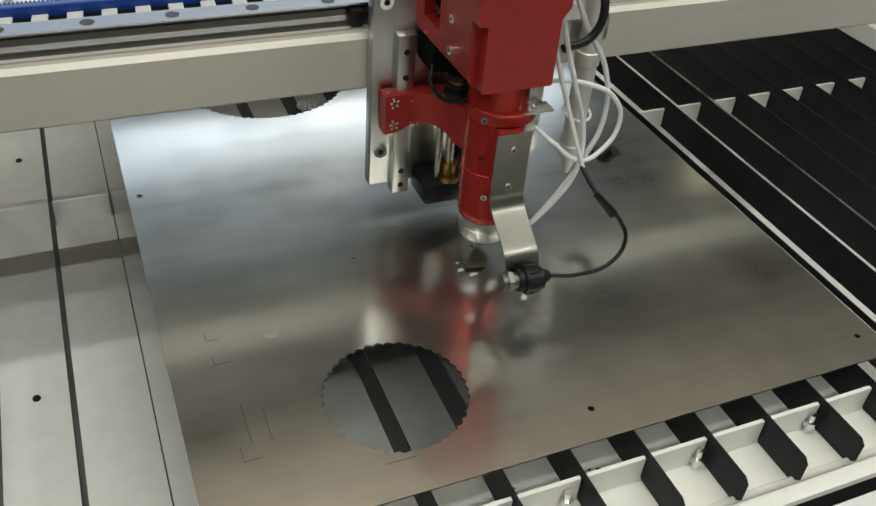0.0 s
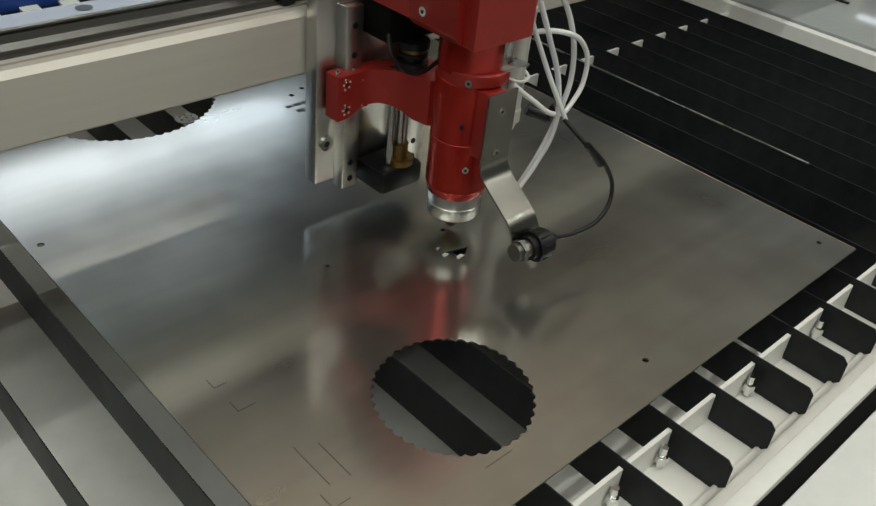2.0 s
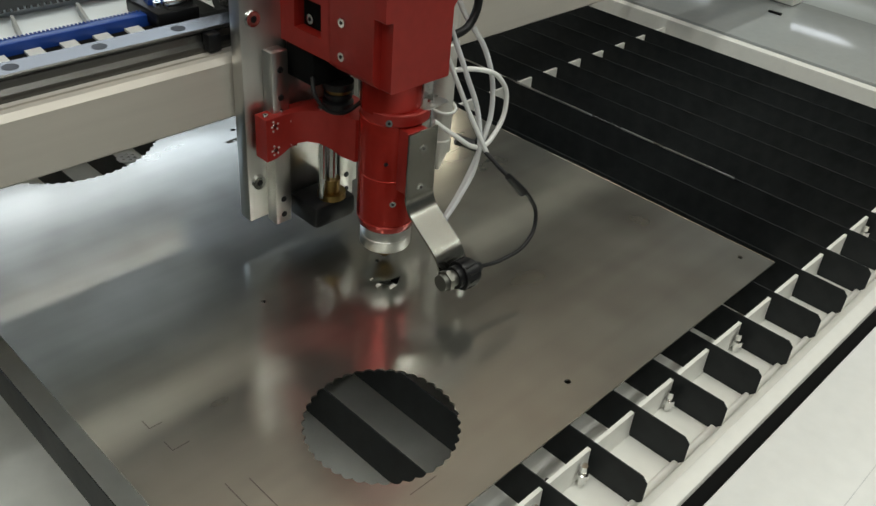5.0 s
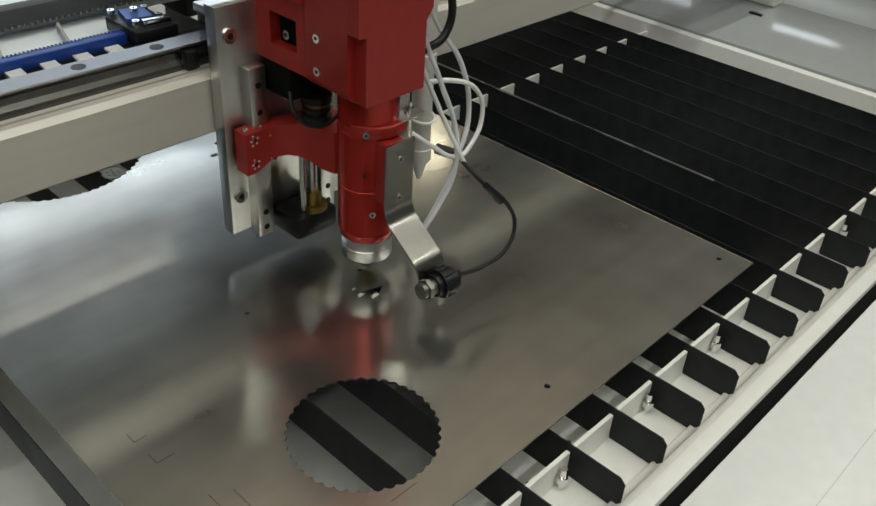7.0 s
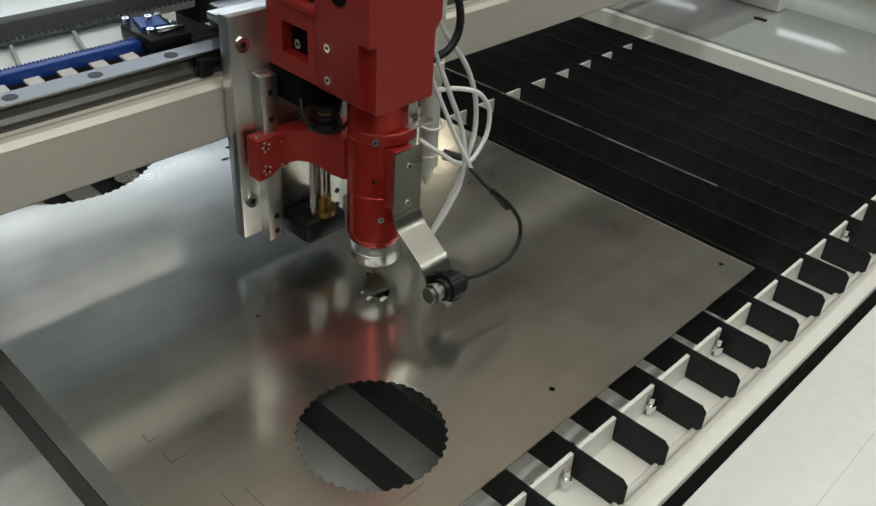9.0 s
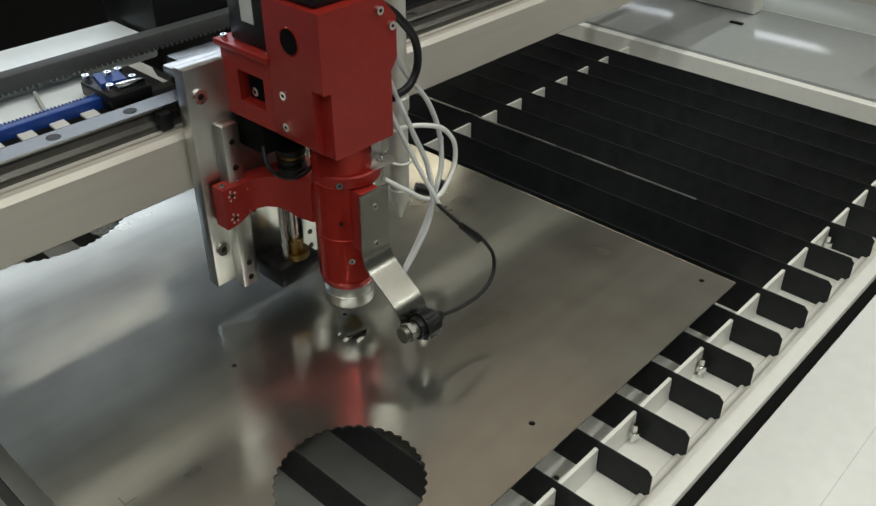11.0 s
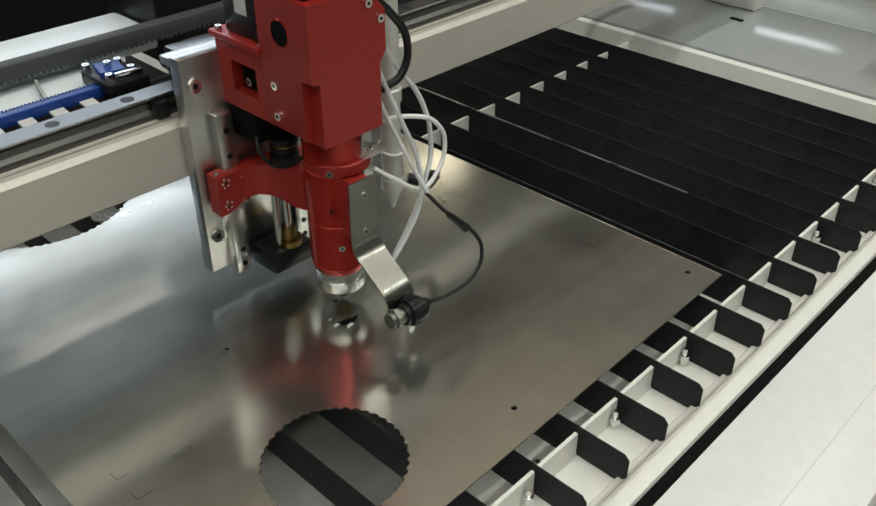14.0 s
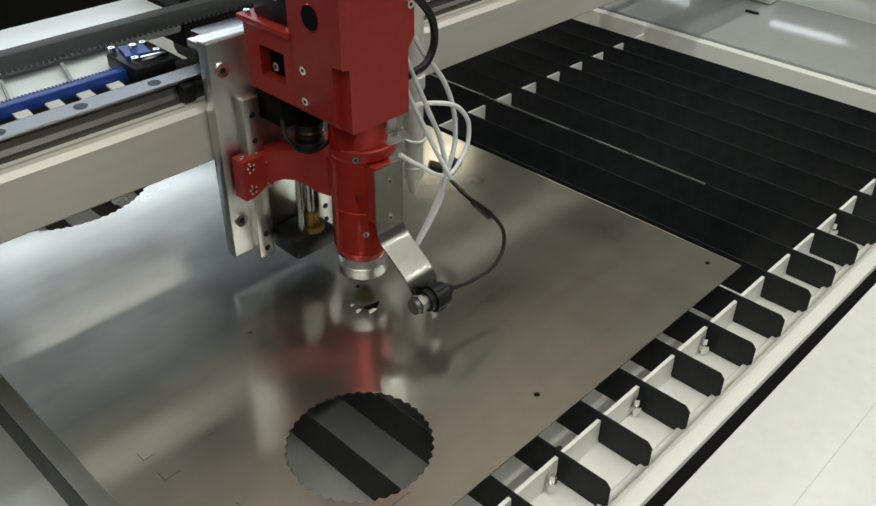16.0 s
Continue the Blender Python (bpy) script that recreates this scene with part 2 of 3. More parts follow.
def part(name, bm, mat, parent=None, label="", smooth=35):
    ob = new(name, mesh_of(name, bm, mat, smooth))
    if parent is not None:
        ob.parent = parent
    return tagged(ob, label) if label else ob


def thing(name, label, category, group="", kind=""):
    return tagged(new(name), label, category, group, kind)


def tube(name, points, radius, mat, parent=None, label="", res=10):
    """A bent hose or cable through the points."""
    cu = bpy.data.curves.new(name, "CURVE")
    cu.dimensions, cu.bevel_depth, cu.bevel_resolution, cu.resolution_u, cu.use_fill_caps = "3D", radius * MM, 4, res, True
    sp = cu.splines.new("BEZIER")
    sp.bezier_points.add(len(points) - 1)
    for b, p in zip(sp.bezier_points, points):
        b.co = Vector(p) * MM
        b.handle_left_type = b.handle_right_type = "AUTO"
    tmp = bpy.data.objects.new("tmp", cu)
    scene.collection.objects.link(tmp)
    me = bpy.data.meshes.new_from_object(tmp.evaluated_get(bpy.context.evaluated_depsgraph_get()))
    bpy.data.objects.remove(tmp)
    bpy.data.curves.remove(cu)
    me.materials.clear()
    me.materials.append(mat)
    for p in me.polygons:
        p.use_smooth = True
    ob = new(name, me)
    if parent is not None:
        ob.parent = parent
    return tagged(ob, label) if label else ob


def screw(parent, at, normal, r=3.2, h=2.4, mat=None, name="screw"):
    """A socket-head screw: bevelled head with a dark hexagonal socket."""
    n = Vector(normal).normalized()
    p = Vector(at)
    bm = rod(bmesh.new(), p, p + n * h, r, r * 0.9, 16)
    ob = part(name, bm, mat or CHROME, parent)
    bm = rod(bmesh.new(), p + n * (h - 0.2), p + n * (h + 0.15), r * 0.42, None, 6)
    part("socket", bm, BLACK, ob)
    return ob


# ---- workshop shell ----
def slab(name, x0, x1, y0, y1, z0, z1, mat):
    return tagged(part(name, box(bmesh.new(), x0 * 1000, x1 * 1000, y0 * 1000, y1 * 1000, z0 * 1000, z1 * 1000), mat, None, "", 0),
                  "plain workshop " + name.split("_")[0], name.split("_")[0], "", "structure")


X0, X1, Y0, Y1 = HALL
slab("floor", X0 - 0.2, X1 + 0.2, Y0 - 0.2, Y1 + 0.2, FLOOR - 0.1, FLOOR, CONCRETE)
slab("ceiling", X0 - 0.2, X1 + 0.2, Y0 - 0.2, Y1 + 0.2, CEIL, CEIL + 0.1, CEILING)
slab("wall_south", X0, X1, Y0 - 0.2, Y0, FLOOR, CEIL, PLASTER)
slab("wall_west", X0 - 0.2, X0, Y0, Y1, FLOOR, CEIL, PLASTER)


def wall_with_window(name, along, at, lo, hi, w0, w1, z0, z1):
    """A wall of 0.2 m with one wide window opening; along is the axis it runs on."""
    bm = bmesh.new()
    for a, b, c, d in ((lo, w0, FLOOR, CEIL), (w1, hi, FLOOR, CEIL), (w0, w1, FLOOR, z0), (w0, w1, z1, CEIL)):
        if along == "x":
            box(bm, a * 1000, b * 1000, at * 1000, at * 1000 + 200, c * 1000, d * 1000)
        else:
            box(bm, at * 1000, at * 1000 + 200, a * 1000, b * 1000, c * 1000, d * 1000)
    return tagged(part(name, bm, PLASTER, None, "", 0), "plain plastered workshop wall with a wide window", "wall", "", "structure")


wall_with_window("wall_north", "x", Y1, X0, X1, -3.0, 3.0, 1.3, 2.7)
# East opening with its post and transom is unseen, added to suit those panels.
wall_with_window("wall_east", "y", X1, Y0, Y1, 1.85, 4.31, 2.08, 2.6)
slab("wall_post", X1 + 0.02, X1 + 0.18, 3.2, 3.45, 2.08, 2.6, PLASTER)
slab("wall_transom", X1 + 0.02, X1 + 0.18, 1.85, 3.2, 2.2, 2.245, PLASTER)
# Unseen dark bar, added for the dark band it reflects in the sheet.
slab("ceiling_beam", X0, X1, 2.86, 3.16, 3.0, 3.4, DARKSTEEL)


# ---- cutting table ----
PITCH, FIRST, LAST = 50, -10, 14
BED_L, BED_R, BED_FRONT, BED_BACK = -560, 752, -54, 900

frame_ob = thing("machine_frame", "white painted steel frame of a laser cutting table", "machine frame")
part("front_deck", box(bmesh.new(), -900, 1100, -177, -76, -40, 0, 1.5), DECK, frame_ob, "smooth white painted front ledge")
part("front_panel", box(bmesh.new(), -890, 1090, -172, -160, -840, -40, 1), WHITE, frame_ob)
part("front_rail", box(bmesh.new(), -900, BED_R, -65.5, BED_FRONT, -80, 0, 1.2), WHITE, frame_ob, "narrow raised white rail")
part("gap_floor", box(bmesh.new(), -900, BED_R, -75.8, -65.7, -40, -5), MATT, frame_ob, "matt black strip in the slot between rail and ledge")
part("front_shelf", box(bmesh.new(), -600, BED_R, BED_FRONT, 6, -36, -30, 0.5), WHITE, frame_ob, "white shelf under the blade ends")
part("inner_shelf", box(bmesh.new(), -600, BED_R, 6.2, 46, -44, -37.5, 0.5), WHITE, frame_ob, "pale inner shelf under the sheet edge")
part("side_deck", box(bmesh.new(), BED_R + 15, 1000, -78, 960, -40, 3, 2), SHADEDSIDE, frame_ob, "smooth side ledge, its shade put into a greyer paint")
part("side_step", box(bmesh.new(), BED_R, BED_R + 15, -78, 960, -100, -1, 1), WHITE, frame_ob)
part("side_lip", box(bmesh.new(), 1000.5, 1012, -75, 960, -60, -1, 1), WHITE, frame_ob)
part("side_panel", box(bmesh.new(), 1012, 1022, -160, 960, -840, -60, 1), WHITE, frame_ob)
part("left_deck", box(bmesh.new(), -900, BED_L - 10, -78, 960, -100, 0, 2), DECK, frame_ob)
part("rear_deck", box(bmesh.new(), -900, 1000, 905, 965, -100, -4, 2), DECK, frame_ob)
part("rear_cover", box(bmesh.new(), -900, 1000, 972, 1000, -840, 260, 3), MATT, frame_ob, "black rear cover")
part("stop_block", box(bmesh.new(), 828, 935, -150, 90, 3, 44, 3), WHITE, frame_ob, "white box section bolted to the side ledge")
part("stop_top", box(bmesh.new(), 846, 933, -148, 80, 44.2, 46, 0.6), SPECKLED, frame_ob, "dark speckled top of the box section")
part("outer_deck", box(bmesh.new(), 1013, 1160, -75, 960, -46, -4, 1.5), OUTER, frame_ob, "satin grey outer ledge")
part("deck_slot", box(bmesh.new(), 905, 911, 325, 345, 3, 6, 0.5), BLACK, frame_ob)

tray = thing("slag_tray", "pale grey painted steel tray under the blades", "tray")
part("tray_floor", box(bmesh.new(), BED_L, BED_R, 6.5, 900, -126, -120, 0.5), TRAY, tray)
part("tray_side", box(bmesh.new(), BED_R - 8, BED_R - 0.5, 6.5, 900, -119.5, -44, 0.5), TRAY, tray)
part("tray_front", box(bmesh.new(), BED_L, BED_R - 9, 6.5, 9, -119.5, -45, 0.5), TRAY, tray)
for ty in (255, 640):
    screw(tray, (-338, ty + 40, -120), (0, 0, 1), 3.5, 1.5, BLACK, "tray_screw")


def comb(y, label):
    """A slotted upright strip that holds the blades."""
    bm = bmesh.new()
    x0 = (FIRST - 1) * PITCH
    outline = [(x0 - 20, -64 if y > 100 else -30)]
    top = -7 if y < 100 else -13
    outline.append((x0 - 20, top))
    for k in range(FIRST, LAST + 1):
        x = k * PITCH
        outline += [(x - 1.6, top), (x - 1.6, -28 if y < 100 else -37), (x + 1.6, -28 if y < 100 else -37), (x + 1.6, top)]
    outline += [(BED_R, top), (BED_R, -64 if y > 100 else -30)]
    prism(bm, outline, y, y + 3, "y")
    ob = tagged(part("blade_comb", bm, WHITE, None, "", 0), label, "comb strip", "blade combs")
    return ob


near_comb = comb(0, "white painted slotted strip holding the blade ends")
far_comb = comb(422, "white painted slotted strip across the bed")
for bx in (-262, -162, -62, -12, 92, 192, 306, 442, 592, 692):
    rod_bm = rod(bmesh.new(), (bx, -3.5, -29), (bx, -3.5, -12), 2.6, None, 12)
    rod(rod_bm, (bx, -3.5, -24), (bx, -3.5, -19), 4.4, None, 6)
    part("clamp_bolt", rod_bm, CHROME, near_comb, "bright clamp bolt and nut")

support = tagged(part("support_bar", rod(bmesh.new(), (-590, -37, -27.6), (750, -37, -27.6), 2.5, None, 16), WHITE),
                 "white round bar lying under the blade ends", "bar")


def blade():
    """One upright black cutting blade with chamfered ends."""
    y0, y1, zt, zb = -42, 895, -1.6, -36
    outline = [(y0 + 4, zt), (y1 - 4, zt), (y1, zt - 4), (y1, zb + 8), (y1 - 8, zb), (y0 + 49, zb), (y0 + 48.5, -29.6),
               (y0 + 7, -29.6), (y0, zb + 14), (y0, zt - 4)]
    return prism(bmesh.new(), outline, -0.4, 0.4, "x")


blade_mesh = mesh_of("blade", blade(), BLACKBLADE, 0)
edge_mesh = mesh_of("worn_edge", box(bmesh.new(), -0.9, 0.9, 120, 600, -2.4, -1.1), BRIGHTEDGE, 0)
for k in range(FIRST, LAST + 1):
    b = tagged(new("bed_blade", blade_mesh), "upright black steel blade of the cutting bed", "blade", "cutting bed blades")
    b.matrix_world = pose(k * PITCH * MM, 0, 0, 0, 0, 0)
    if k in (8,):
        e = new("worn_edge", edge_mesh)
        e.parent = b
        tagged(e, "bright bare top edge")
        tagged(b, "upright black steel blade with a bright worn top edge")


# ---- workpiece ----
def ring(cx, cy, r, lobes=0, depth=0.0, per=6):
    n = lobes * per if lobes else 14
    out = []
    for i in range(n):
        a = 2 * math.pi * i / n
        rr = r + (depth * abs(math.sin(a * lobes / 2)) if lobes else 0)
        out.append((cx + rr * math.cos(a), cy + rr * math.sin(a)))
    return out


workpiece = thing("metal_sheet", "thin shiny stainless sheet with scalloped round cut-outs lying on the blades", "metal sheet")
outer = [(-236, 20), (290, 20), (290, 780), (-236, 780)]
holes = [ring(-93, 102, 49.5, 40, 2.0), ring(-72, 582, 86, 64, 2.4),
         ring(31, 46, 2.4), ring(272, 44, 2.4), ring(-226, 392, 2.6), ring(-76, 253, 1.8),
         ring(41, 249, 1.9), ring(26, 239, 1.9), [(6, 216), (13, 214), (26, 211), (17, 205), (10, 208)], ring(66, 500, 2.6), ring(84, 508, 2.6)]
part("plate", sheet_with_holes(bmesh.new(), outer, holes, -1.5, 0), STEEL, workpiece, "", 0)
part("cut_edge", prism(bmesh.new(), [(289.2, 0.08), (289.6, 0.4), (291.4, -0.7), (291.4, -1.4), (289.2, -1.4)], 21, 779, "y"), CHROME, workpiece,
     "bright sheared edge", 0)
for x, y, w, h in ((-205, 168, 12, 0.6), (-205, 168, 0.6, 10), (-196, 92, 0.6, 34), (-183, 90, 0.6, 30), (-204, 78, 12, 0.6),
                   (-204, 78, 0.6, 12), (-120, 47, 22, 0.6), (-206, 193, 0.6, 9), (-206, 193, 9, 0.6)):
    part("scribed_line", box(bmesh.new(), x, x + w, y, y + h, -0.4, 0.12), INK, workpiece, "", 0)
for row, y in enumerate((478, 466)):
    x = 46 + row * 4
    rnd = random.Random(5 + row)
    while x < 128:
        w = rnd.uniform(4, 9)
        bm = bmesh.new()
        box(bm, x, x + w, y, y + rnd.uniform(3.2, 5.5), -0.4, 0.12)
        part("etched_bar", bm, INK, workpiece, "", 0)
        x += w + 1.5
for x, y, w, h in ((1, 211, 6, 4), (8, 203, 8, 4), (3, 221, 4, 2.5)):
    bm = prism(bmesh.new(), [(x, y), (x + w, y + 1), (x + w * 0.8, y + h), (x + 1, y + h * 0.8)], 0.02, 0.4)
    part("cut_chip", bm, CHIPPED, workpiece, "tiny loose metal chip", 0)

# ---- gantry ----
gantry = thing("gantry", "silver aluminium gantry beam with linear rail and belts spanning the bed", "gantry")
GX0, GX1 = -880, 1000
bm = prism(bmesh.new(), [(333, 112), (335, 110), (372, 110), (372, 158), (346, 158), (346, 155), (343, 155), (343, 158),
                         (337, 158), (333, 154)], GX0, GX1, "x")
part("beam", bm, BEAM, gantry, "satin aluminium beam face")
part("rail", prism(bmesh.new(), [(351, 158), (372, 158), (372, 163), (369, 166), (369, 171), (372, 174), (372, 175), (371, 176), (352, 176),
                                 (351, 175), (351, 174), (354, 171), (354, 166), (351, 163)], GX0, GX1, "x"), RAILSTEEL, gantry, "ground steel linear guide rail")
hole = mesh_of("rail_hole", rod(bmesh.new(), (0, 361.5, 175.8), (0, 361.5, 176.25), 5.2, None, 20), BLACK, 0)
for i in range(-11, 16):
    h = new("rail_hole", hole)
    h.parent = gantry
    h.location = ((-3 + 60 * i) * MM, 0, 0)
part("back_strip", box(bmesh.new(), GX0, GX1, 373, 388, 150, 169, 1), BLACK, gantry, "black strip behind the rail")
part("chain_bed", box(bmesh.new(), GX0, GX1, 388.2, 409.5, 150, 163, 1), MATT, gantry)
part("chain_edge", box(bmesh.new(), GX0, -58, 388.4, 390, 163, 167, 0.4), CHAIN, gantry)
link = mesh_of("chain_link", prism(bmesh.new(), [(-6.5, 390.4), (5.0, 390.4), (6.5, 409), (-5.0, 409)], 163, 164.8), CHAIN, 0)
for i in range(-35, -2):
    c = new("chain_link", link)
    c.parent = gantry
    c.location = (25 * i * MM, 0, 0)
bm = box(bmesh.new(), GX0, -46, 410, 420, 156, 171, 1.2)
for i in range(0, 277):
    x = GX0 + 3 * i
    box(bm, x, x + 1.5, 418.6, 420, 171, 171.8)
part("blue_belt", bm, BLUE, gantry, "blue toothed belt run")
part("duct_floor", box(bmesh.new(), GX0, -36, 420.6, 481, 146, 163, 0.5), WINDOWLITWHITE, gantry, "white cable duct between the belt runs")
rib = mesh_of("duct_rib", prism(bmesh.new(), [(-1.2, 421), (1.2, 421), (13, 464), (10.6, 464)], 163, 170), DUCTRIB, 0)
for i in range(-17, -1):
    c = new("duct_rib", rib)
    c.parent = gantry
    c.location = (50 * i * MM, 0, 0)
bm = bmesh.new()
box(bm, GX0, GX1, 467, 481, 173, 186, 1)
for i in range(0, 376):
    x = GX0 + 5 * i
    box(bm, x, x + 2.6, 466.6, 469, 171.4, 173.4)
part("toothed_belt", bm, RUBBER, gantry, "dark grey toothed drive belt")
part("rear_guard", box(bmesh.new(), GX0, 36, 482, 556, 158, 176, 4), WINDOWLITWHITE, gantry, "white sheet-metal rear guard")
for gx in (-850, 960):
    part("beam_end", box(bmesh.new(), gx, gx + 30, 333, 470, 4, 158, 2), WHITE, gantry)

# ---- laser head ----
head = thing("laser_head", "red anodised laser cutting head on a silver slide plate", "laser head")
AX, AY = 33, 238
part("slide_plate", box(bmesh.new(), -40, 72, 318, 331, 24, 212, 1.2), ALU, head, "machined aluminium slide plate")
part("carriage_seal", box(bmesh.new(), -49, -38, 345, 353.5, 159, 173, 1.5), BLACK, head, "black end seal of the rail carriage")
part("plate_bracket", box(bmesh.new(), -36, 70, 331, 352, 200, 207, 1.5), ALU, head)
part("carriage", box(bmesh.new(), -14, 66, 340, 384, 177, 199.8, 2), RAILSTEEL, head)
for p in ((-30, 318, 190), (-31, 318, 58), (62, 318, 190), (62, 318, 58)):
    screw(head, p, (0, -1, 0), 6.4, 2.6)
for gx in (-23, 42):
    guide = part("guide_rail", box(bmesh.new(), gx, gx + 15, 306, 318, 20, 166, 1), ALU, head, "narrow guide rail")
    for z in (28, 42, 130, 152):
        screw(guide, (gx + 7.5, 306, z), (0, -1, 0), 2.6, 0.6, BLACK)
bm = box(bmesh.new(), -2, 40, 282, 318, 18, 38, 4, 2)
part("bearing_block", bm, BLACK, head, "black lower bearing block")
part("lead_screw", rod(bmesh.new(), (22, 292, 40), (22, 292, 180), 4), CHROME, head)
part("guide_rod", rod(bmesh.new(), (12, 292, 40), (12, 292, 120), 3), CHROME, head)
bm = rod(bmesh.new(), (22, 292, 38), (22, 292, 43), 11.5)
rod(bm, (22, 292, 43), (22, 292, 55), 7)
part("brass_nut", bm, BRASS, head)
part("motor_coupling", box(bmesh.new(), -3, 44, 284, 317, 142, 170, 3), MATT, head, "black motor coupling housing")
bm = lathe(bmesh.new(), (22, 285), [(12, 142), (12, 137), (8.5, 136), (8.5, 133.5), (11, 132.5), (11, 130), (8.5, 129), (8.5, 127), (12, 126), (12, 122)])
part("coupling", bm, BLACK, head, "black flexible shaft coupling")
part("coupling_ring", lathe(bmesh.new(), (22, 285), [(9.6, 136), (9.6, 133.5)]), BRASS, head)
tube("motor_wire", [(-2, 286, 150), (-6, 276, 138), (6, 268, 126), (24, 264, 130), (38, 262, 146)], 1.6, BLACK, head, "thin black motor wire")
def arched_arm():
    """A bridge with a level top and a hollowed underside: (x, y, lower edge) along front and back."""
    front = [(-34, 300, 84), (-26, 300, 84.5), (-20, 300, 86.5), (-13, 300, 90), (-6, 299, 92), (1, 296, 92.5), (8, 290, 91),
             (13, 283, 88), (16, 274, 84), (20, 262, 83), (44, 250, 83)]
    back = [(-34, 314, 84), (-26, 314, 84.5), (-20, 314, 86.5), (-13, 314, 90), (-6, 313, 92), (2, 313, 92.5), (10, 312, 91),
            (18, 310, 88), (28, 308, 84), (38, 305, 83), (48, 300, 83)]
    bm = bmesh.new()
    def column(points, top):
        return [bm.verts.new((x * MM, y * MM, (118.6 if top else z) * MM)) for x, y, z in points]
    rows = [column(front, False), column(front, True), column(back, True), column(back, False)]
    for p, q in zip(rows, rows[1:] + rows[:1]):
        for i in range(len(front) - 1):
            bm.faces.new((p[i], p[i + 1], q[i + 1], q[i]))
    for i in (0, -1):
        bm.faces.new([r[i] for r in rows])
    bmesh.ops.recalc_face_normals(bm, faces=bm.faces)
    return bm


bm = arched_arm()
arm = part("slide_arm", bm, RED, head, "red arm joining slide and tube")
for p in ((-26, 112), (-26, 92), (-8, 112), (-8, 92)):
    screw(arm, (p[0], 300, p[1]), (0, -1, 0), 2.2, 0.4)
    bm = bmesh.new()
    for i in range(5):
        a = 0.5 + i * 1.26 + 0.2 * math.sin(7 * p[0] + i)
        r = 3.6 + 0.6 * math.sin(3 * i + p[1])
        rod(bm, (p[0] + r * math.cos(a), 299.75, p[1] + r * math.sin(a)), (p[0] + r * math.cos(a), 300.3, p[1] + r * math.sin(a)), 0.95, 0.8, 7)
    part("paint_chip", bm, CHIPPED, arm, "bare chips round a screw hole", 0)
for p in ((-30, 306, 119), (-16, 306, 119)):
    screw(arm, p, (0, 0, 1), 2.2, 1.6)

# upper housing
bm = prism(bmesh.new(), [(-5, 269), (-5, 215), (-4, 214), (1, 214), (2, 213), (2, 165), (3, 164), (57, 164), (58, 165), (58, 214), (64, 222), (64, 252), (50, 269)],
           207, 218, "y")
prism(bm, [(-5, 269), (-5, 172), (-3, 168), (2, 164), (58, 164), (58, 214), (62, 222), (62, 252), (50, 269)], 218, 264, "y")
body = part("body", bm, RED, head, "matt red upper housing")
bm = bmesh.new()
for y0, y1, z0, z1 in ((262, 272, 170, 222), (302, 320, 170, 222), (272, 302, 170, 184), (272, 302, 208, 222)):
    box(bm, -5, 40, y0, y1, z0, z1)
part("window_frame", bm, RED, body, "red frame round a square opening")
part("window_inside", box(bmesh.new(), 4, 40, 272, 302, 184, 208), MATT, body)
part("top_cover", box(bmesh.new(), 0, 46, 216, 262, 269, 279, 2), BLACK, body, "black cover on the housing")
for p in ((8, 224), (30, 258), (40, 222)):
    screw(body, (p[0], p[1], 279), (0, 0, 1), 3, 3)
part("brass_plug", rod(rod(bmesh.new(), (38, 240, 279), (38, 240, 286), 6, None, 6), (38, 240, 286), (38, 240, 296), 4), BRASS, body)
tube("top_wire", [(44, 232, 282), (54, 226, 292), (66, 236, 284), (74, 252, 300)], 1.4, WHITEHOSE, body, "thin pale wire")
tube("top_wire", [(30, 226, 281), (48, 222, 298), (62, 230, 290), (70, 246, 310)], 1.4, BLACK, body)
screw(body, (4, 292, 191), (-1, 0, 0), 4, 3)
part("top_flange", box(bmesh.new(), -8, 44, 262, 324, 222, 227, 1), RED, body)
part("stepper_motor", box(bmesh.new(), 0, 42, 270, 312, 227, 300, 2), BLACK, head, "black stepper motor")
part("motor_label", box(bmesh.new(), -0.4, 0.2, 282, 296, 244, 290), CHAIN, head)
# Black disc almost flush with the face: the bore's shade is put in as colour.
part("hole_shade_disc", rod(bmesh.new(), (-5.3, 238, 244), (4, 238, 244), 9.0, None, 28), MATT, body, "black disc drawn for the shaded depth of a round opening")
bm = bmesh.new()
for i in range(28):
    a, b = 2 * math.pi * i / 28, 2 * math.pi * (i + 1) / 28
    quad = [bm.verts.new((x * MM, (238 + r * math.cos(t)) * MM, (244 + r * math.sin(t)) * MM))
            for x, r, t in ((-4.9, 10.4, a), (-4.9, 10.4, b), (-5.6, 9.2, b), (-5.6, 9.2, a))]
    bm.faces.new(quad)
bmesh.ops.remove_doubles(bm, verts=bm.verts, dist=1e-6)
part("hole_rim", bm, REDGLOSS, body)
for p in ((-4, 249, 203), (-4, 249, 179)):
    screw(body, p, (-1, 0, 0), 3.6, 2.6)
for p in ((-2, 266, 227), (-2, 318, 227)):
    screw(body, p, (0, 0, 1), 2.6, 2.6)
for p in ((47, 207, 260), (58, 207, 247)):
    screw(body, p, (0, -1, 0), 3.4, 3)

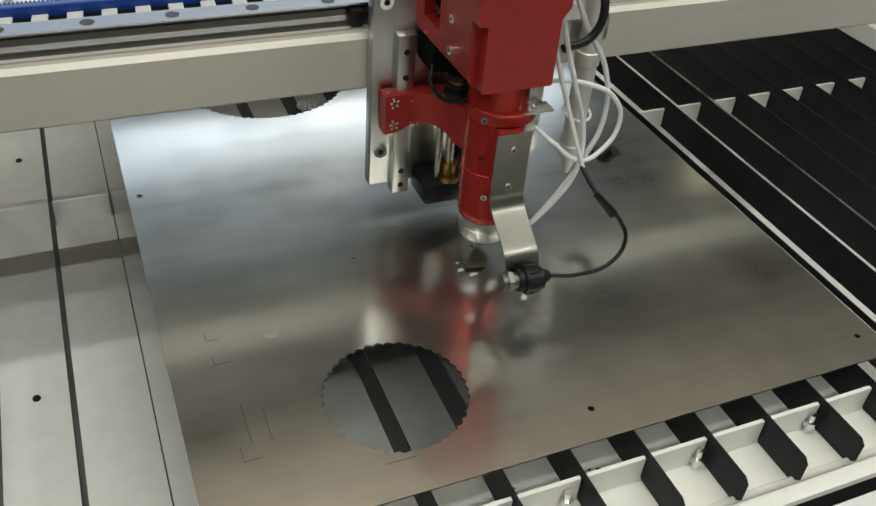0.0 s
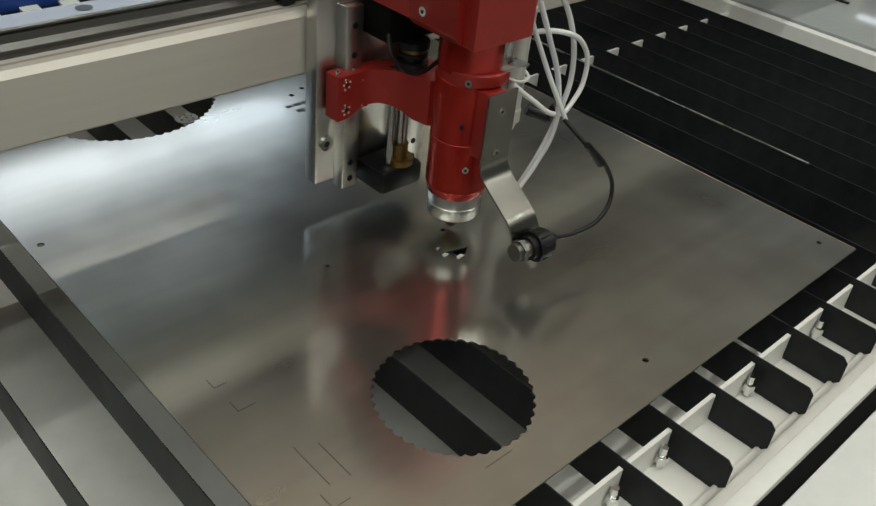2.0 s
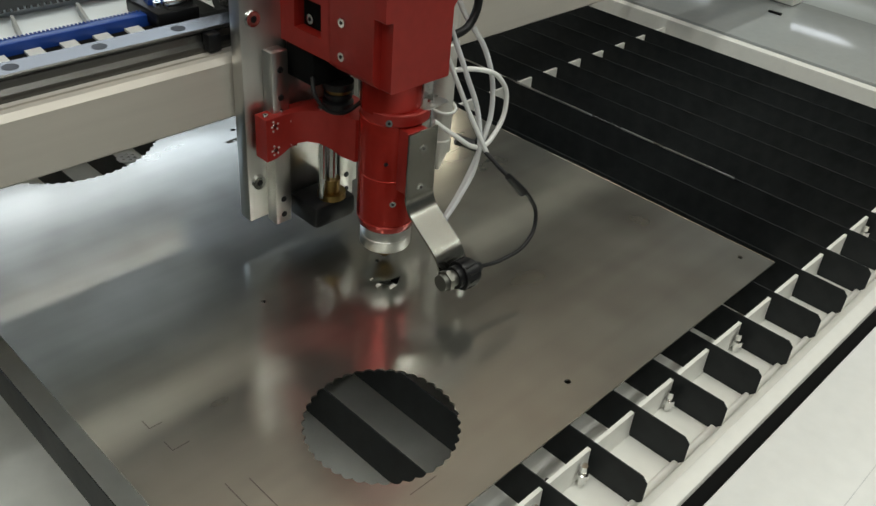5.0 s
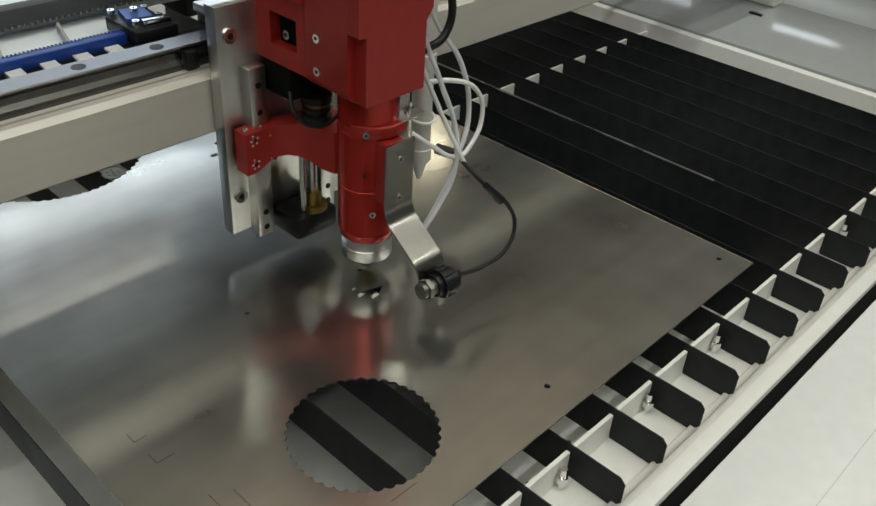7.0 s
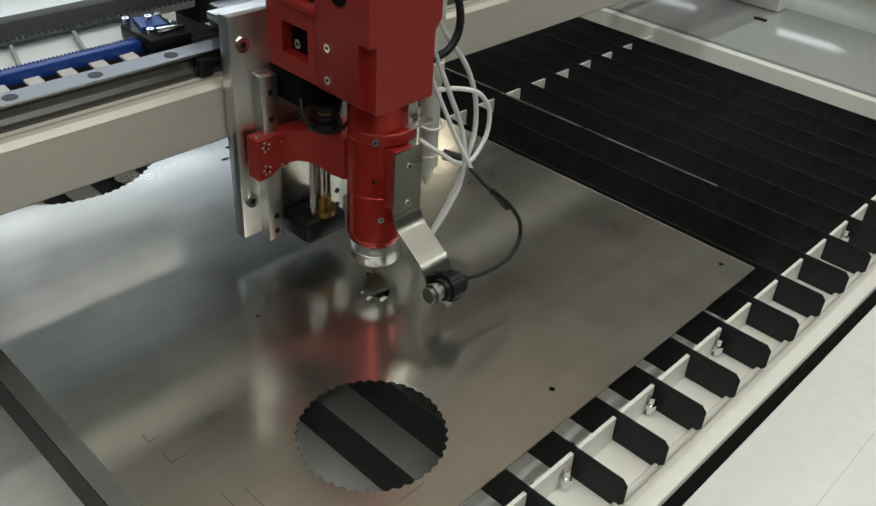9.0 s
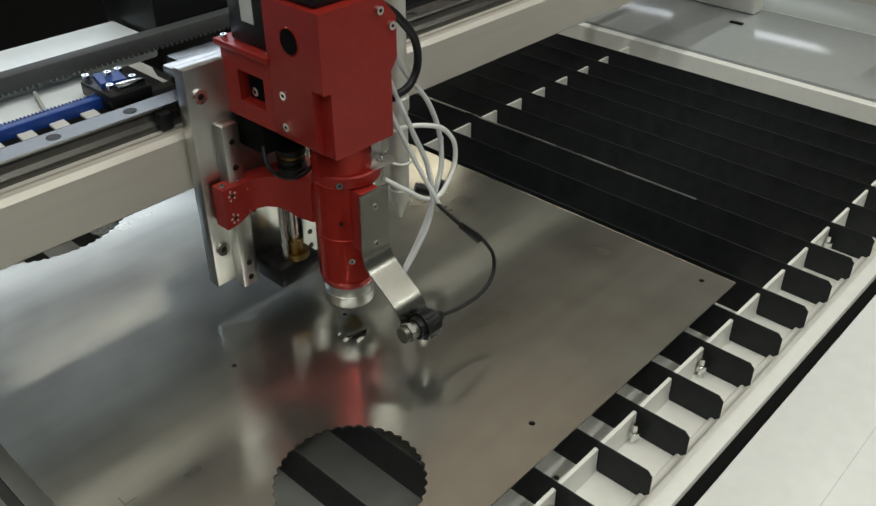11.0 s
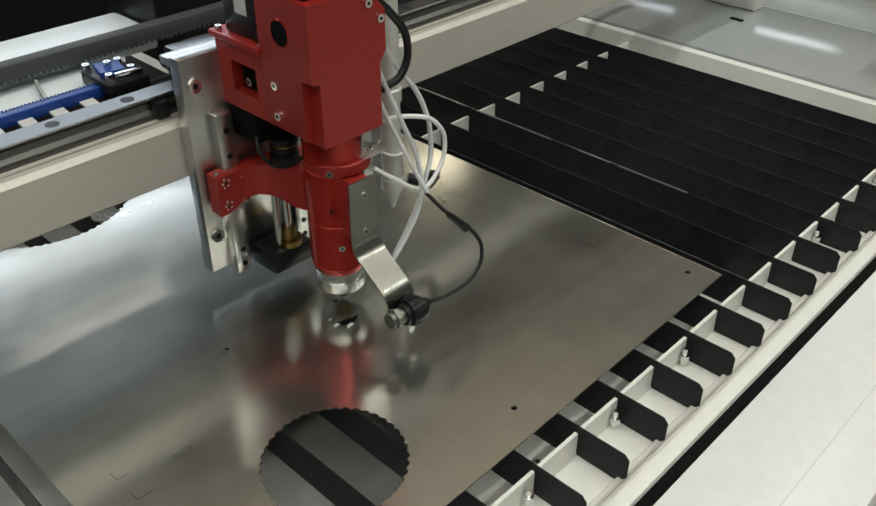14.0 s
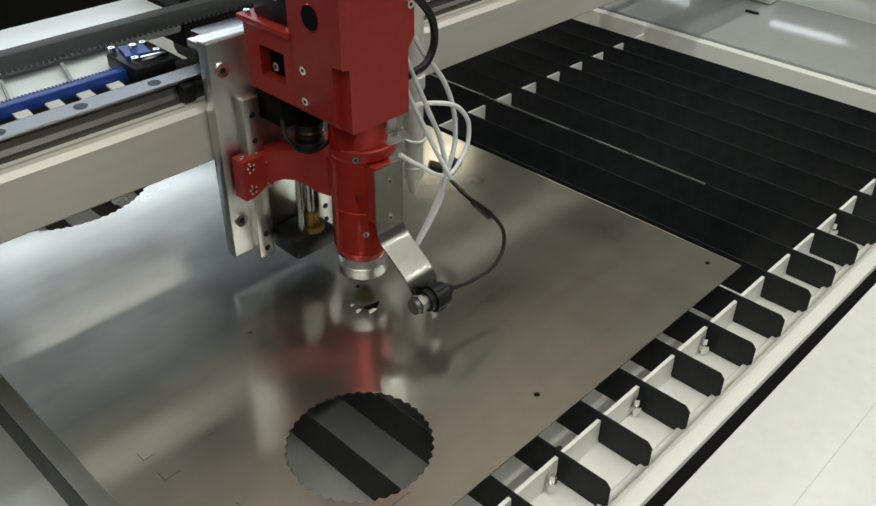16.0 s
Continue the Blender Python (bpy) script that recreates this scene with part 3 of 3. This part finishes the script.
# tube, ring and nozzle
part("neck", lathe(bmesh.new(), (AX, AY), [(23, 166), (23, 137)]), REDGLOSS, head)
part("flange", lathe(bmesh.new(), (AX + 3, AY - 2), [(24.5, 140), (25.6, 139), (25.6, 131), (24.5, 130)]), RED, head)
tube_ob = part("lens_tube", lathe(bmesh.new(), (AX, AY), [(22.4, 131), (23.4, 130), (23.4, 86), (22.9, 85.6), (22.9, 84.6), (23.4, 84.2), (23.4, 46),
                                               (22.6, 45.6), (22.6, 44.4), (23.2, 44), (22, 38), (20, 36)]), REDGLOSS, head, "glossy red lens tube")
part("mount_block", box(bmesh.new(), 22, 40, 204.6, 224, 78, 129, 1), RED, head)
part("focus_ring", lathe(bmesh.new(), (AX, AY), [(20, 38), (20.4, 37), (20.4, 30), (19.9, 29.5), (19.9, 28), (20.4, 27.5), (20.4, 19), (19.6, 17.6), (12, 17), (10, 13.5)]), ALU, head, "silver knurled ring")
part("nozzle", lathe(bmesh.new(), (AX, AY), [(9, 14), (8, 9), (3.2, 3.5), (2, 3)]), BRASS, head)
screw(tube_ob, (16, 222, 133), (-0.6, -0.7, 0.4), 2.8, 5)
screw(tube_ob, (20.5, 219, 66), (-0.5, -0.8, 0), 2.8, 2)
screw(tube_ob, (15, 222, 100), (-0.7, -0.7, 0), 1.6, 0.8, BLACK)

# sensor bracket
def bent_strip(line, thick, x0, x1, radius):
    """A strip bent along (y, z) corners with rounded bends."""
    pts = [Vector(p) for p in line]
    path = [pts[0]]
    for p, q, r in zip(pts, pts[1:], pts[2:]):
        a, c = q + (p - q).normalized() * radius, q + (r - q).normalized() * radius
        path += [a * (1 - u) ** 2 + q * 2 * u * (1 - u) + c * u * u for u in (i / 8 for i in range(9))]
    path.append(pts[-1])
    side = []
    for i, p in enumerate(path):
        d = (path[min(i + 1, len(path) - 1)] - path[max(i - 1, 0)]).normalized()
        side.append(p + Vector((d.y, -d.x)) * thick)
    return prism(bmesh.new(), [tuple(p) for p in path] + [tuple(p) for p in side[::-1]], x0, x1, "x")


bm = bent_strip([(201.5, 132), (201.5, 71), (163, 43), (161, 22)], 1.5, 16, 44, 11)
bracket = part("sensor_bracket", bm, BRACKET, head, "bent brushed steel bracket")
for z in (118, 86):
    screw(bracket, (30, 201.5, z), (0, -1, 0), 3.2, 2.4)
bm = rod(bmesh.new(), (20, 150.6, 35), (25, 150.3, 35), 8.6, None, 28)
rod(bm, (25, 150.3, 35), (36, 149, 35), 11.4, None, 12)
rod(bm, (36, 149, 35), (39, 148.8, 35.2), 9.4, None, 28)
rod(bm, (39, 148.8, 35.2), (46, 148.5, 35.6), 7.5, 3.8, 20)
sensor = part("sensor", bm, BLACK, head, "round black sensor")
for i in range(12):
    a = 2 * math.pi * i / 12
    part("knurl", box(bmesh.new(), 26, 35.5, 149 + 11.2 * math.cos(a), 150.4 + 11.2 * math.cos(a), 34.3 + 11.2 * math.sin(a), 35.7 + 11.2 * math.sin(a), 0.3), BLACK, sensor)
bm = rod(bmesh.new(), (7, 151.4, 36), (20, 150.6, 35.4), 6.2, None, 24)
rod(bm, (11, 151.2, 36), (15, 151, 35.8), 8.2, None, 6)
part("chrome_nut", bm, BRUSHED, sensor, "bright steel barrel and nut")
part("sensor_tip", rod(bmesh.new(), (28, 150, 26), (28, 150, 17), 3.0), CHROME, sensor)
tube("sensor_cable", [(45, 148.5, 35), (70, 146, 32), (98, 145, 38), (111, 150, 52), (105, 154, 70), (92, 158, 84), (84, 170, 96), (81, 184, 105)], 1.7, BLACK, head, "thin black cable")
tube("grey_lead", [(82, 183, 104), (76, 205, 140), (66, 225, 190), (60, 232, 240)], 1.8, CHAIN, head, "thin grey lead")
part("cable_plug", rod(bmesh.new(), (99, 157, 76), (84, 162, 93), 3.8, 2.6), BLACK, head)

# air line, hoses
pole = part("air_pole", lathe(bmesh.new(), (134, 280), [(9, 300), (9, 150), (10.5, 149), (10.5, 138), (9, 137), (9, 62), (10, 61), (10, 50), (8, 49), (2, 30)]), PALE, head,
            "pale satin upright air tube with a pointed end")
part("pole_plate", prism(bmesh.new(), [(112, 176), (176, 176), (176, 320), (150, 320), (112, 230)], 324, 330, "y"), WHITE, pole, "white upright mounting plate")
part("pole_clamp", box(bmesh.new(), 110, 158, 292, 333, 150, 172, 2), ALU, pole)
for z in (92,):
    tube("hose_loop", [(134 + 11.6 * math.cos(i * math.pi / 6), 280 + 11.6 * math.sin(i * math.pi / 6), z + 3 * math.sin(i * math.pi / 6)) for i in range(13)],
         1.3, WHITEHOSE, pole, "thin white hose wound round the tube")
part("elbow", rod(rod(bmesh.new(), (142, 268, 62), (156, 255, 56), 5), (156, 255, 56), (160, 250, 66), 5.5), BLACK, pole)
tube("clear_hose", [(66, 236, 250), (72, 225, 200), (80, 210, 160), (88, 200, 125), (82, 192, 95), (64, 190, 70), (48, 190, 54)], 2.1, HOSE, head, "clear air hose")
tube("clear_hose", [(70, 240, 255), (92, 230, 200), (108, 215, 165), (106, 203, 130), (90, 196, 104), (70, 193, 76), (53, 193, 55)], 2.1, HOSE, head, "clear air hose")
tube("white_hose", [(58, 228, 158), (91, 205, 161), (112, 201, 148), (119, 200, 127), (106, 197, 108), (86, 195, 103), (66, 205, 116), (52, 212, 128)], 1.9, WHITEHOSE, head,
     "looped white hose")
part("hose_fitting", rod(bmesh.new(), (49.5, 191, 55), (47, 190, 51.5), 2.9), PURPLE, head)
tube("power_cable", [(58, 225, 262), (86, 226, 240), (103, 225, 212), (96, 224, 190), (72, 222, 184)], 3.2, BLACK, head, "thick black cable")
part("bracket_tab", box(bmesh.new(), 41, 67, 212, 226, 138.4, 140.4, 0.5), ALU, head, "bright bent tab")
screw(head, (54, 218, 140.4), (0, 0, 1), 3, 2.4)
part("side_plate", box(bmesh.new(), 44, 64, 226, 228, 96, 158, 0.5), ALU, head)
part("drive_motor", box(bmesh.new(), 38, 150, 484, 575, 140, 236, 4), BLACK, head, "black drive motor behind the beam")
clamp = part("belt_clamp", box(bmesh.new(), -60, -24, 394, 442, 164, 176, 2), BLACK, head, "black belt clamp with bright screws")
part("clamp_cap", prism(bmesh.new(), [(-56, 414), (-36, 410), (-32, 430), (-50, 438)], 176, 180), BLUE, clamp)
part("clamp_bar", box(bmesh.new(), -50, -28, 396, 404, 176, 182, 1), CHROME, clamp)
for p in ((-52, 408, 176), (-44, 424, 180), (-30, 412, 176), (-30, 434, 176), (-55, 440, 176)):
    screw(clamp, p, (0, 0, 1), 3.2, 4.2)

# loose perforated slug resting on the bed inside the far cut-out
holes = [ring(-42, 512, 1.6)] + [ring(-42 + 6 * math.cos(a), 512 + 6 * math.sin(a), 1.6) for a in (0.3, 1.35, 2.4, 3.45, 4.5, 5.55)]
tagged(part("perforated_disc", sheet_with_holes(bmesh.new(), ring(-42, 512, 10, 12, 0.8), holes, -1.5, -0.5), CHAIN, None, "", 0),
       "small pale perforated metal slug lying on a blade", "metal slug")
part("deck_seam", box(bmesh.new(), -900, 1000, -136.4, -135.8, -0.5, 0.12), CHAIN, frame_ob)

# burnt crumbs of slag on the inner shelf
rnd = random.Random(11)
bm = bmesh.new()
for cx, cy, n, spread in ((24, 22, 9, 9), (-28, 16, 7, 8), (68, 26, 4, 6), (176, 20, 3, 5), (-96, 18, 5, 8)):
    for i in range(n):
        r = rnd.uniform(0.8, 2.2)
        m = Matrix.Translation(((cx + rnd.gauss(0, spread * 0.5)) * MM, min(44, max(9, cy + rnd.gauss(0, spread * 0.6))) * MM, (-37.5 + r * 0.4) * MM))
        bmesh.ops.create_icosphere(bm, subdivisions=1, radius=r * MM, matrix=m @ Matrix.Diagonal((1, rnd.uniform(0.6, 1.4), 0.6, 1)))
tagged(part("slag_crumb", bm, INK), "burnt dark slag crumbs scattered on the pale shelf", "slag", "", "stuff")
